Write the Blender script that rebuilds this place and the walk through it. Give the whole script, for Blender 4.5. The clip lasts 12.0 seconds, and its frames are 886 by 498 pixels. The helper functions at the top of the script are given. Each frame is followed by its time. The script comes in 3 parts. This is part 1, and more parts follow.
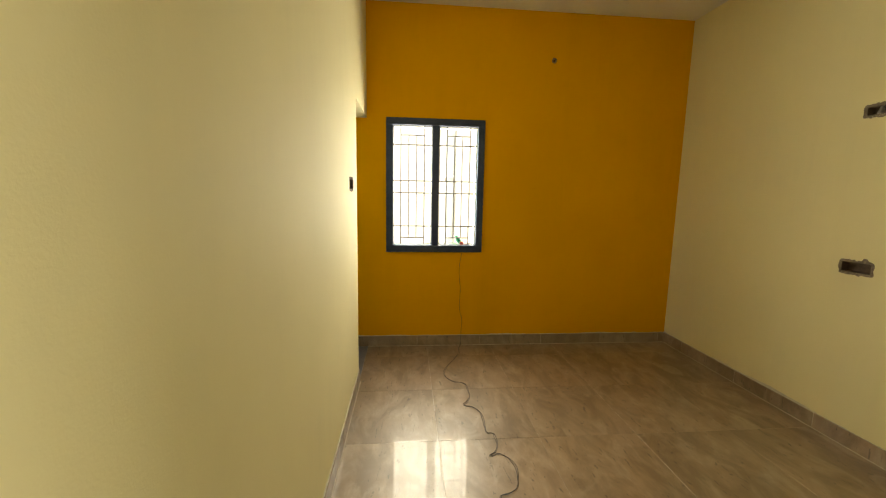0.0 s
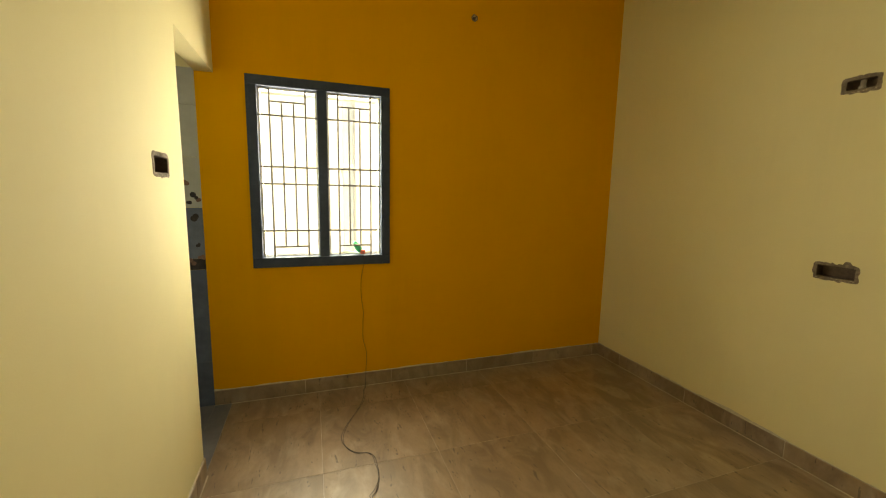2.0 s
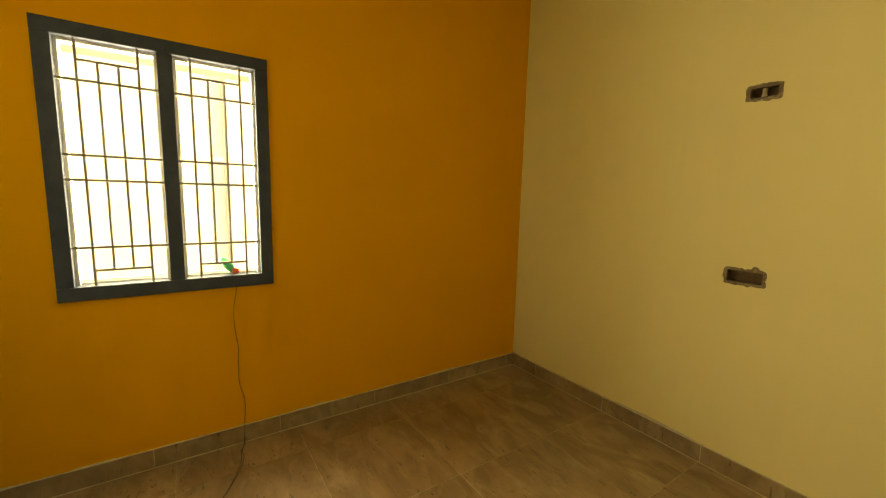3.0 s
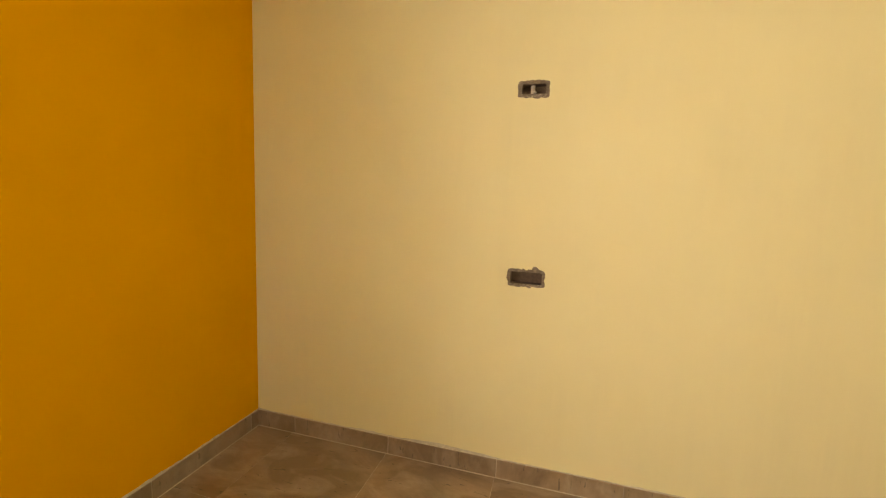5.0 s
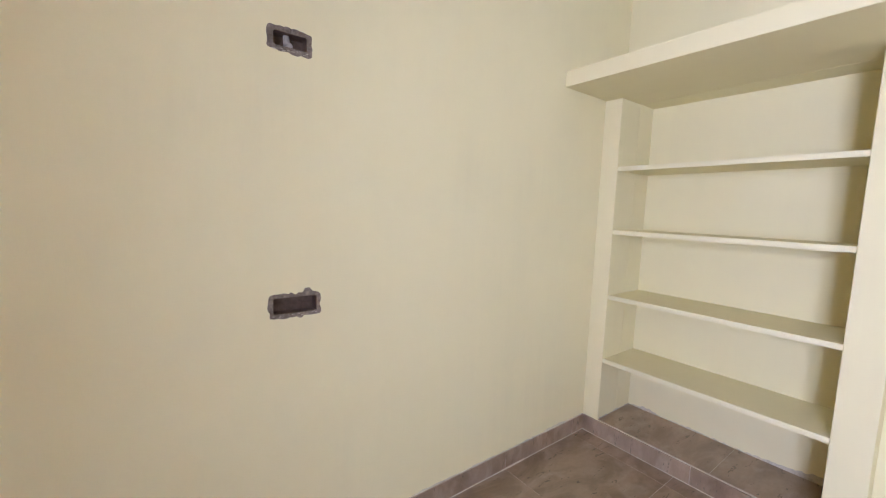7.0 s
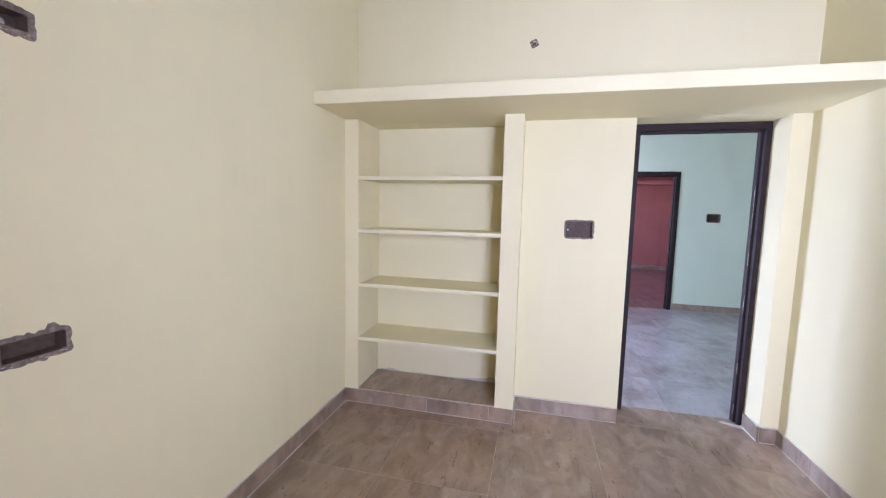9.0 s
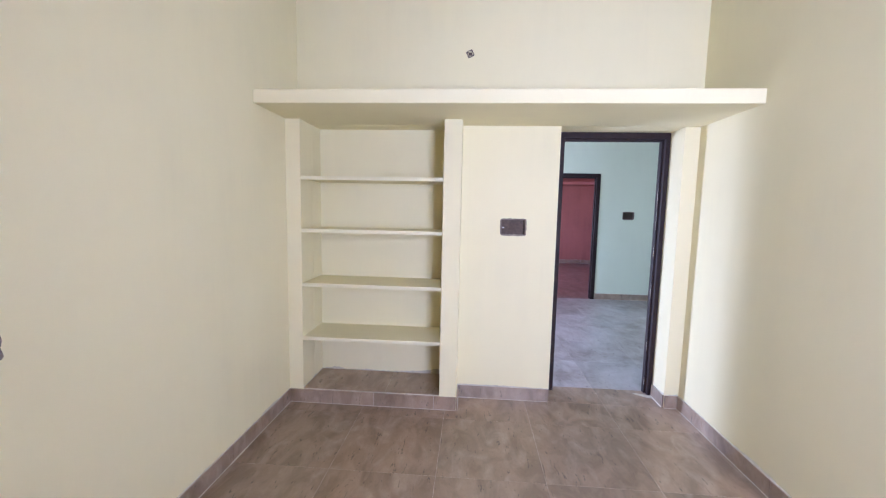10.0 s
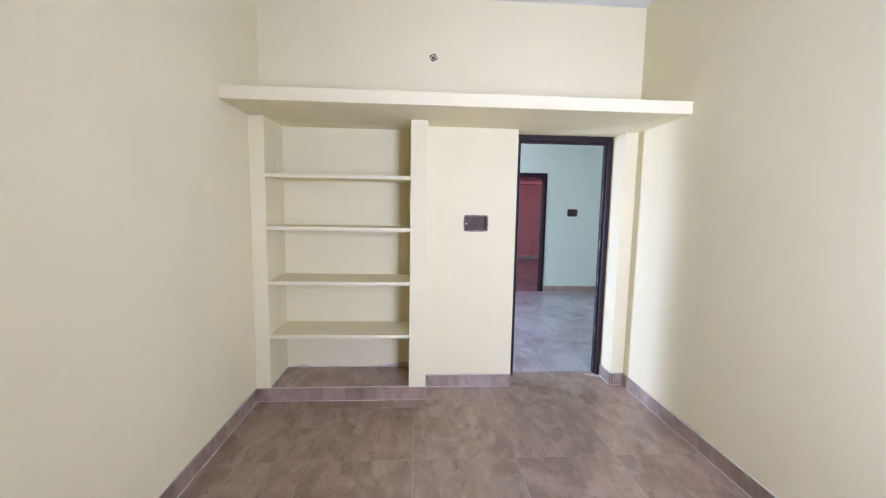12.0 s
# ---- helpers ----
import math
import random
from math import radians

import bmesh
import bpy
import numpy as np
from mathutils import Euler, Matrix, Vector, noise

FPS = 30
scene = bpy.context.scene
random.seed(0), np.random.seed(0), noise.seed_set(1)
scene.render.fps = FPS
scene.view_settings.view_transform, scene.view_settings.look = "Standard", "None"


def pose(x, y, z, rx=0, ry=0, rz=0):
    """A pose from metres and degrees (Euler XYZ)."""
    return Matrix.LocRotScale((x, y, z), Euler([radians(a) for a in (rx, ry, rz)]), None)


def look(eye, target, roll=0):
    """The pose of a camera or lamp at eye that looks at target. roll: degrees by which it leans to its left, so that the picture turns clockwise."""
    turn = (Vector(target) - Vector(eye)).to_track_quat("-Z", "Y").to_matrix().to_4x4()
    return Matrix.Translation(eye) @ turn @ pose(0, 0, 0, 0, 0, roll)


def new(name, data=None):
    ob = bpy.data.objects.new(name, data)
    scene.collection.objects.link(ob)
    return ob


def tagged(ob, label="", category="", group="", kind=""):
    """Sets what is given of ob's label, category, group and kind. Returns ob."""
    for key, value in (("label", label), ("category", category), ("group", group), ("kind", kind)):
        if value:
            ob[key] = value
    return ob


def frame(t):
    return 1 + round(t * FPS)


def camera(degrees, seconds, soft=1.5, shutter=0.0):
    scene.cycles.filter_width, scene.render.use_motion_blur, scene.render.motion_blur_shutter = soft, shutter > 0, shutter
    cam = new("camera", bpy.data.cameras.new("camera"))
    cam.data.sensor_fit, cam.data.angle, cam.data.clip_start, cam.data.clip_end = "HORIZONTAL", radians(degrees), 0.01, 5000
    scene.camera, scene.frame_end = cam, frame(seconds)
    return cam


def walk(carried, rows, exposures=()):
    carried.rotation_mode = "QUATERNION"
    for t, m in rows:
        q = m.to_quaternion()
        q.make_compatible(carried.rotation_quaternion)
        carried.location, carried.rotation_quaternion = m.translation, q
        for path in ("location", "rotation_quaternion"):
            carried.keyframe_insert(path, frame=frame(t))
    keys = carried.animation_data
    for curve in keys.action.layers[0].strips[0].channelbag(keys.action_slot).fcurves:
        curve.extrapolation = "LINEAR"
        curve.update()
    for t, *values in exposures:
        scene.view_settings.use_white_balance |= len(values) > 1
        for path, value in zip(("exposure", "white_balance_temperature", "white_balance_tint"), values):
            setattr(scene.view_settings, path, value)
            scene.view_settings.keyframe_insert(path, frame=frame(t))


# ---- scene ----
cam = camera(97.4, 12.0, 1.2)
PATH = [
    (0, (0.364, 0.063, 1.424), (0.545, 2.036, 1.152), 1.1),
    (0.5, (0.398, 0.293, 1.417), (0.612, 2.262, 1.139), 0.9),
    (1, (0.415, 0.512, 1.417), (0.714, 2.47, 1.139), 1.0),
    (1.5, (0.455, 0.697, 1.401), (0.901, 2.627, 1.128), 1.2),
    (2, (0.528, 0.902, 1.394), (1.165, 2.777, 1.119), 1.1),
    (2.5, (0.589, 1.112, 1.423), (1.459, 2.892, 1.15), 1.3),
    (3, (0.65, 1.309, 1.409), (1.75, 2.958, 1.146), 1.5),
    (3.5, (0.666, 1.535, 1.416), (2.027, 2.976, 1.147), 1.6),
    (5.5, (1.194, 2.09, 1.377), (3.179, 2.201, 1.158), 2.1),
    (6, (1.304, 2.27, 1.428), (3.254, 1.897, 1.187), 2.3),
    (6.5, (1.434, 2.388, 1.406), (3.255, 1.589, 1.186), 2.2),
    (7, (1.568, 2.459, 1.408), (3.157, 1.261, 1.205), 2.0),
    (7.5, (1.648, 2.558, 1.433), (2.922, 1.029, 1.238), 1.7),
    (9.3, (1.587, 2.87, 1.465), (1.926, 0.909, 1.267), 1.2),
    (9.5, (1.595, 2.89, 1.462), (1.867, 0.918, 1.264), 1.1),
    (10, (1.606, 2.964, 1.472), (1.749, 0.979, 1.273), 1.2),
    (10.5, (1.671, 3.026, 1.474), (1.717, 1.037, 1.274), 1.2),
    (11, (1.725, 3.072, 1.47), (1.701, 1.083, 1.267), 1.1),
    (11.5, (1.746, 3.09, 1.478), (1.664, 1.102, 1.271), 1.1),
    (12, (1.747, 3.09, 1.46), (1.622, 1.104, 1.258), 1.0),
]
EXPOSURES = [
    (0, 1.87, 8900, 2), (1.5, 1.73, 9300, 0), (2.5, 1.71, 16500, -1), (3.7, 2.22, 42000, 1),
    (5.3, 2.82, 5250, 22), (6.0, 2.80, 5150, 25), (7.5, 2.77, 5050, 27), (9.3, 2.72, 4880, 30), (12, 2.73, 4850, 29),
]
walk(cam, [(t, look(eye, target, roll)) for t, eye, target, roll in PATH], EXPOSURES)

# ---- world, sun, lamps ----
N = 3.632                                 # inner face of the window wall
SUN_ELEV, SUN_FROM = 72.0, 200.0          # degrees; compass angle from +y, clockwise
world = bpy.data.worlds.new("world")
scene.world = world
world.use_nodes = True
wn = world.node_tree
sky = wn.nodes.new("ShaderNodeTexSky")
sky.sky_type, sky.sun_disc = "NISHITA", False
sky.sun_elevation, sky.sun_rotation = radians(SUN_ELEV), radians(SUN_FROM)
wn.links.new(sky.outputs[0], wn.nodes["Background"].inputs[0])
wn.nodes["Background"].inputs[1].default_value = 0.15
sun = new("sun", bpy.data.lights.new("sun", "SUN"))
sun.data.energy, sun.data.angle, sun.data.color = 5.0, radians(0.6), (1.0, 0.95, 0.88)
ce, se_ = math.cos(radians(SUN_ELEV)), math.sin(radians(SUN_ELEV))
sd = Vector((math.sin(radians(SUN_FROM)) * ce, math.cos(radians(SUN_FROM)) * ce, se_))
sun.matrix_world = look(sd * 30, (0, 0, 0))


def opening_lamp(name, eye, target, w, h, watts, color, spread=180):
    """Area lamp at a door or window opening, in place of the daylight there."""
    la = bpy.data.lights.new(name, "AREA")
    la.shape, la.size, la.size_y, la.energy, la.color = "RECTANGLE", w, h, watts, color
    la.spread = radians(spread)
    ob = new(name, la)
    ob.matrix_world = look(eye, target)
    return ob


# hall light from an unseen entrance, placed to suit the lit hall and west wall
opening_lamp("entrance_daylight", (3.25, -2.4, 1.1), (0.7, -1.5, 0.1), 0.7, 1.9, 15, (0.97, 0.985, 0.98), 145)
opening_lamp("window_daylight", (0.605, N + 0.20, 1.5), (1.10, 0, 1.4), 0.86, 1.16, 20.3, (1.0, 1.0, 1.0), 166)
# added to brighten the red room; its window is unseen and assumed
opening_lamp("red_room_fill", (1.58, -6.4, 1.5), (0, -6.4, 1.5), 1.1, 1.1, 8, (1.0, 0.95, 0.88))


# ---- materials ----
def mat_new(name):
    m = bpy.data.materials.new(name)
    m.use_nodes = True
    nt = m.node_tree
    return m, nt, nt.nodes["Principled BSDF"]


def nd(nt, kind, **props):
    n = nt.nodes.new("ShaderNode" + kind)
    for k, v in props.items():
        if k in ("scale", "detail", "rough", "dist"):
            n.inputs[{"scale": "Scale", "detail": "Detail", "rough": "Roughness", "dist": "Distortion"}[k]].default_value = v
    return n


def mix_rgb(nt, fac, a, b):
    n = nt.nodes.new("ShaderNodeMix")
    n.data_type = "RGBA"
    for sock, v in ((n.inputs[0], fac), (n.inputs[6], a), (n.inputs[7], b)):
        if isinstance(v, (int, float)):
            sock.default_value = v
        elif isinstance(v, tuple):
            sock.default_value = (*v, 1) if len(v) == 3 else v
        else:
            nt.links.new(v, sock)
    return n.outputs[2]


def ramp(nt, src, lo, hi):
    n = nt.nodes.new("ShaderNodeMapRange")
    n.inputs[1].default_value, n.inputs[2].default_value = lo, hi
    nt.links.new(src, n.inputs[0])
    return n.outputs[0]


def bump(nt, bsdf, src, strength, distance):
    n = nt.nodes.new("ShaderNodeBump")
    n.inputs["Strength"].default_value, n.inputs["Distance"].default_value = strength, distance
    nt.links.new(src, n.inputs["Height"])
    nt.links.new(n.outputs[0], bsdf.inputs["Normal"])


def coords(nt, scale=(1, 1, 1), shift_random=False):
    tc = nt.nodes.new("ShaderNodeTexCoord")
    mp = nt.nodes.new("ShaderNodeMapping")
    mp.inputs["Scale"].default_value = scale
    src = tc.outputs["Object"]
    if shift_random:
        oi = nt.nodes.new("ShaderNodeObjectInfo")
        sc = nt.nodes.new("ShaderNodeVectorMath")
        sc.operation = "MULTIPLY"
        nt.links.new(oi.outputs["Random"], sc.inputs[0])
        sc.inputs[1].default_value = (37.0, 53.0, 11.0)
        ad = nt.nodes.new("ShaderNodeVectorMath")
        nt.links.new(src, ad.inputs[0])
        nt.links.new(sc.outputs[0], ad.inputs[1])
        src = ad.outputs[0]
    nt.links.new(src, mp.inputs[0])
    return mp.outputs[0]


def paint(name, color, vary=0.022, rough=0.75, grain=0.25):
    """Rolled emulsion on trowelled plaster: faint clouds, upright roller streaks, fine relief."""
    m, nt, b = mat_new(name)
    co = coords(nt)
    big = nd(nt, "TexNoise", scale=1.6, detail=4, rough=0.6)
    streak = nd(nt, "TexNoise", scale=1.0, detail=5, rough=0.65)
    fine = nd(nt, "TexNoise", scale=160.0, detail=4, rough=0.6)
    trowel = nd(nt, "TexNoise", scale=5.0, detail=3, rough=0.5)
    nt.links.new(co, big.inputs[0]); nt.links.new(co, fine.inputs[0]); nt.links.new(co, trowel.inputs[0])
    nt.links.new(coords(nt, (9, 9, 0.7)), streak.inputs[0])
    dark = tuple(c * (1 - 2.2 * vary) for c in color)
    lite = tuple(min(1, c * (1 + vary)) for c in color)
    c1 = mix_rgb(nt, ramp(nt, big.outputs[0], 0.3, 0.7), dark, lite)
    c2 = mix_rgb(nt, ramp(nt, streak.outputs[0], 0.35, 0.7), c1, color)
    nt.links.new(c2, b.inputs["Base Color"])
    b.inputs["Roughness"].default_value = rough
    b.inputs["Specular IOR Level"].default_value = 0.2
    add = nt.nodes.new("ShaderNodeMath"); add.operation = "MULTIPLY_ADD"
    nt.links.new(trowel.outputs[0], add.inputs[0]); add.inputs[1].default_value = 3.0
    nt.links.new(fine.outputs[0], add.inputs[2])
    bump(nt, b, add.outputs[0], grain, 0.0015)
    return m


def times(nt, src, k):
    n = nt.nodes.new("ShaderNodeMath")
    n.operation = "MULTIPLY"
    nt.links.new(src, n.inputs[0])
    if isinstance(k, (int, float)):
        n.inputs[1].default_value = k
    else:
        nt.links.new(k, n.inputs[1])
    return n.outputs[0]


def tile_mat(name, c_dark, c_mid, c_light, rough=0.004, per_piece=True, coat=0.25, dusty=0.13, dust_color=(0.54, 0.48, 0.41), broad=0.42):
    """Polished vitrified tile: soft clouds drawn out along one way, pale patches, short broken dark flecks, dust."""
    m, nt, b = mat_new(name)

    def tex(scale, stretch, detail, roughness, distortion=0.0):
        t = nd(nt, "TexNoise", scale=scale, detail=detail, rough=roughness, dist=distortion)
        nt.links.new(coords(nt, stretch, per_piece), t.inputs[0])
        return t.outputs[0]

    cloud = tex(3.4, (1.6, 0.75, 1.6), 5, 0.58, 0.9)
    pale = tex(4.8, (1.5, 0.75, 1.5), 4, 0.55, 1.1)
    fibre = tex(6.0, (3.4, 0.9, 3.4), 5, 0.62, 0.7)
    grain = tex(34.0, (1.6, 0.8, 1), 5, 0.72)
    fleck = tex(11.0, (5.0, 1.0, 5.0), 1, 0.5, 0.9)
    breaks = tex(55.0, (1, 1, 1), 2, 0.5)
    smudge = tex(2.0, (1, 1, 1), 5, 0.65)
    c = mix_rgb(nt, ramp(nt, cloud, 0.40, 0.60), c_dark, c_mid)
    c = mix_rgb(nt, times(nt, ramp(nt, pale, 0.50, 0.70), 0.6), c, c_light)
    c = mix_rgb(nt, times(nt, ramp(nt, fibre, 0.46, 0.74), 0.25), c, c_dark)
    c = mix_rgb(nt, times(nt, ramp(nt, grain, 0.40, 0.70), 0.38), c, c_dark)
    mark = times(nt, ramp(nt, fleck, 0.682, 0.705), ramp(nt, breaks, 0.42, 0.52))
    c = mix_rgb(nt, times(nt, mark, 0.7), c, tuple(v * 0.22 for v in c_dark))
    geo = nt.nodes.new("ShaderNodeNewGeometry")
    dust = nd(nt, "TexNoise", scale=1.3, detail=7, rough=0.68, dist=0.8)
    nt.links.new(geo.outputs["Position"], dust.inputs[0])
    c = mix_rgb(nt, times(nt, ramp(nt, dust.outputs[0], 0.40, 0.74), dusty), c, dust_color)
    oi = nt.nodes.new("ShaderNodeObjectInfo")
    hv = nt.nodes.new("ShaderNodeHueSaturation")
    nt.links.new(c, hv.inputs["Color"])
    mr = nt.nodes.new("ShaderNodeMapRange")
    mr.inputs[3].default_value, mr.inputs[4].default_value = 0.92, 1.08
    nt.links.new(oi.outputs["Random"], mr.inputs[0])
    nt.links.new(mr.outputs[0], hv.inputs["Value"])
    nt.links.new(hv.outputs[0], b.inputs["Base Color"])
    rr = nt.nodes.new("ShaderNodeMapRange")
    rr.inputs[1].default_value, rr.inputs[2].default_value = 0.4, 0.8
    rr.inputs[3].default_value, rr.inputs[4].default_value = rough, rough + 0.05
    nt.links.new(smudge, rr.inputs[0])
    b.inputs["Coat Weight"].default_value = coat
    b.inputs["Coat IOR"].default_value = 1.5
    nt.links.new(rr.outputs[0], b.inputs["Coat Roughness"])
    b.inputs["Roughness"].default_value = broad
    b.inputs["Specular IOR Level"].default_value = 1.0
    bump(nt, b, smudge, 0.025, 0.001)
    return m


def plain_mat(name, color, rough=0.5, vary=0.12, scale=30.0, metal=0.0, relief=0.15, spec=0.5):
    m, nt, b = mat_new(name)
    co = coords(nt)
    a = nd(nt, "TexNoise", scale=scale, detail=5, rough=0.65)
    w = nd(nt, "TexNoise", scale=scale / 9, detail=3, rough=0.6)
    nt.links.new(co, a.inputs[0]); nt.links.new(co, w.inputs[0])
    c = mix_rgb(nt, ramp(nt, a.outputs[0], 0.3, 0.7), tuple(v * (1 - vary) for v in color), tuple(min(1, v * (1 + vary)) for v in color))
    c = mix_rgb(nt, ramp(nt, w.outputs[0], 0.45, 0.8), c, tuple(v * (1 - 1.5 * vary) for v in color))
    nt.links.new(c, b.inputs["Base Color"])
    b.inputs["Roughness"].default_value, b.inputs["Metallic"].default_value = rough, metal
    b.inputs["Specular IOR Level"].default_value = spec
    bump(nt, b, a.outputs[0], relief, 0.001)
    return m


CREAM = paint("cream_paint", (0.845, 0.778, 0.50))
ORANGE = paint("orange_paint", (0.83, 0.40, 0.008), vary=0.03)
# cream made paler: the light on the shelf fronts, put into the colour
LIT_EDGE = paint("lit_edge_paint", (0.84, 0.785, 0.54))
WHITE = paint("ceiling_white", (0.80, 0.79, 0.75))
MINT = paint("hall_paint", (0.70, 0.755, 0.60))
RED = paint("red_paint", (0.46, 0.195, 0.165), vary=0.08)
RENDER = paint("outside_plaster", (0.70, 0.68, 0.62), vary=0.1, rough=0.85, grain=0.6)
NEIGHBOUR = paint("neighbour_plaster", (0.80, 0.79, 0.75), vary=0.05, rough=0.85, grain=0.6)
STONE = ((0.200, 0.135, 0.084), (0.350, 0.244, 0.160), (0.47, 0.37, 0.275))
TILE = tile_mat("floor_tile", *STONE)
SKIRT = tile_mat("skirting_tile", *STONE, rough=0.12, coat=0.18, dusty=0.4)
# cement dust, greyed and blued to carry the daylight sheen in its colour too
HALL_TILE = tile_mat("hall_tile_dust_and_sheen", (0.20, 0.170, 0.150), (0.32, 0.282, 0.262), (0.44, 0.415, 0.40), dusty=0.6, dust_color=(0.60, 0.61, 0.65), broad=0.34)
# red light bounced off the walls is put into this floor's colour
RED_BOUNCE_TILE = tile_mat("red_bounce_floor_tile", (0.15, 0.065, 0.058), (0.24, 0.115, 0.10), (0.32, 0.19, 0.17), rough=0.05)
GROUT = plain_mat("grout", (0.60, 0.54, 0.44), 0.85, 0.2, 60)
FLOOR_GROUT = plain_mat("patchy_floor_grout", (0.58, 0.51, 0.43), 0.85, 0.38, 14)
FRAME = plain_mat("dark_frame_paint", (0.028, 0.017, 0.017), 0.6, 0.25, 20, spec=0.22)
WINFRAME = plain_mat("window_frame_paint", (0.058, 0.078, 0.130), 0.7, 0.2, 20, spec=0.12)
BAR = plain_mat("grille_paint", (0.30, 0.30, 0.31), 0.7, 0.2, 40, spec=0.15)
ALU = plain_mat("white_track", (0.75, 0.75, 0.74), 0.4, 0.05, 40)
MORTAR = plain_mat("chipped_mortar", (0.25, 0.205, 0.165), 0.95, 0.4, 90, relief=0.8)
CEMENT = plain_mat("cement_smear", (0.60, 0.56, 0.46), 0.95, 0.2, 70, relief=0.6)
BOXMAT = plain_mat("box_plastic", (0.12, 0.082, 0.062), 0.7, 0.3, 60)
KNOB = plain_mat("white_plaster_lump", (0.42, 0.39, 0.37), 0.8, 0.15, 60)
CABLE = plain_mat("cable_sheath", (0.045, 0.042, 0.042), 0.45, 0.2, 80)
GREEN = plain_mat("green_plastic", (0.02, 0.42, 0.20), 0.4, 0.15, 40)
CORAL = plain_mat("coral_plastic", (0.85, 0.16, 0.09), 0.4, 0.12, 40)
BTILE_LO = plain_mat("blue_wall_tile", (0.12, 0.155, 0.245), 0.18, 0.2, 8, relief=0.02)
BTILE_MID = plain_mat("slate_wall_tile", (0.17, 0.21, 0.30), 0.18, 0.2, 8, relief=0.02)
BTILE_HI = plain_mat("pale_wall_tile", (0.50, 0.52, 0.52), 0.18, 0.08, 8, relief=0.02)
MOTIF = plain_mat("tile_motif", (0.26, 0.16, 0.14), 0.25, 0.3, 30, relief=0.02)
MOTIF_D = plain_mat("tile_motif_dark", (0.06, 0.055, 0.06), 0.25, 0.3, 30, relief=0.02)
BFLOOR = plain_mat("bathroom_floor_tile", (0.20, 0.225, 0.28), 0.35, 0.2, 10)
GROUND = plain_mat("bare_ground", (0.34, 0.29, 0.23), 0.95, 0.3, 3)
PIPE = plain_mat("grey_pipe", (0.42, 0.46, 0.50), 0.45, 0.1, 12)


# ---- mesh helpers ----
def link_mesh(name, bm, mats, parent=None, label=""):
    me = bpy.data.meshes.new(name)
    bmesh.ops.recalc_face_normals(bm, faces=bm.faces)
    bm.to_mesh(me)
    bm.free()
    for mt in mats if isinstance(mats, (list, tuple)) else [mats]:
        me.materials.append(mt)
    ob = new(name, me)
    if parent is not None:
        ob.parent = parent
    if label:
        ob["label"] = label
    return ob


def part(name, bm, material, parent, label=""):
    return link_mesh(name, bm, material, parent, label)


def empty(name, at=(0, 0, 0)):
    ob = new(name)
    ob.location = at
    ob.empty_display_size = 0.1
    bpy.context.view_layer.update()
    return ob


def box(x0, x1, y0, y1, z0, z1, bev=0.0, seg=1, bm=None):
    own = bmesh.new()
    bmesh.ops.create_cube(own, size=1)
    for v in own.verts:
        v.co = Vector((x0 + (v.co.x + 0.5) * (x1 - x0), y0 + (v.co.y + 0.5) * (y1 - y0), z0 + (v.co.z + 0.5) * (z1 - z0)))
    if bev:
        bmesh.ops.bevel(own, geom=own.edges[:], offset=bev, segments=seg, affect="EDGES", profile=0.6)
    if bm is None:
        return own
    tmp = bpy.data.meshes.new("tmp")
    own.to_mesh(tmp); own.free()
    bm.from_mesh(tmp)
    bpy.data.meshes.remove(tmp)
    return bm


def tube(p, q, r, n=10, bm=None):
    bm = bm or bmesh.new()
    p, q = Vector(p), Vector(q)
    m = Matrix.Translation((p + q) / 2) @ (q - p).to_track_quat("Z", "Y").to_matrix().to_4x4()
    bmesh.ops.create_cone(bm, cap_ends=True, segments=n, radius1=r, radius2=r, depth=(q - p).length, matrix=m)
    return bm


def wall(name, axis, front, back, u0, u1, v0, v1, holes, mats):
    """A wall of thickness front..back with openings. mats: front, back, edges. axis: the one that the wall faces along."""
    us = sorted({u0, u1, *[min(max(h[i], u0), u1) for h in holes for i in (0, 1)]})
    vs = sorted({v0, v1, *[min(max(h[i], v0), v1) for h in holes for i in (2, 3)]})
    bm = bmesh.new()
    made = {}

    def vert(w, u, v):
        key = (w, round(u, 5), round(v, 5))
        if key not in made:
            made[key] = bm.verts.new((w, u, v) if axis == "x" else (u, w, v))
        return made[key]

    def solid(i, j):
        if not (0 <= i < len(us) - 1 and 0 <= j < len(vs) - 1):
            return False
        cu, cv = (us[i] + us[i + 1]) / 2, (vs[j] + vs[j + 1]) / 2
        return not any(h[0] < cu < h[1] and h[2] < cv < h[3] for h in holes)

    def face(verts, slot):
        bm.faces.new(verts).material_index = slot

    for i in range(len(us) - 1):
        for j in range(len(vs) - 1):
            if not solid(i, j):
                continue
            a, b, c, d = us[i], us[i + 1], vs[j], vs[j + 1]
            for w, slot in ((front, 0), (back, 1)):
                face([vert(w, a, c), vert(w, b, c), vert(w, b, d), vert(w, a, d)], slot)
            for (di, dj), (p, q) in (((-1, 0), ((a, c), (a, d))), ((1, 0), ((b, c), (b, d))), ((0, -1), ((a, c), (b, c))), ((0, 1), ((a, d), (b, d)))):
                if not solid(i + di, j + dj):
                    face([vert(front, *p), vert(front, *q), vert(back, *q), vert(back, *p)], 2)
    return tagged(link_mesh(name, bm, mats), kind="structure")


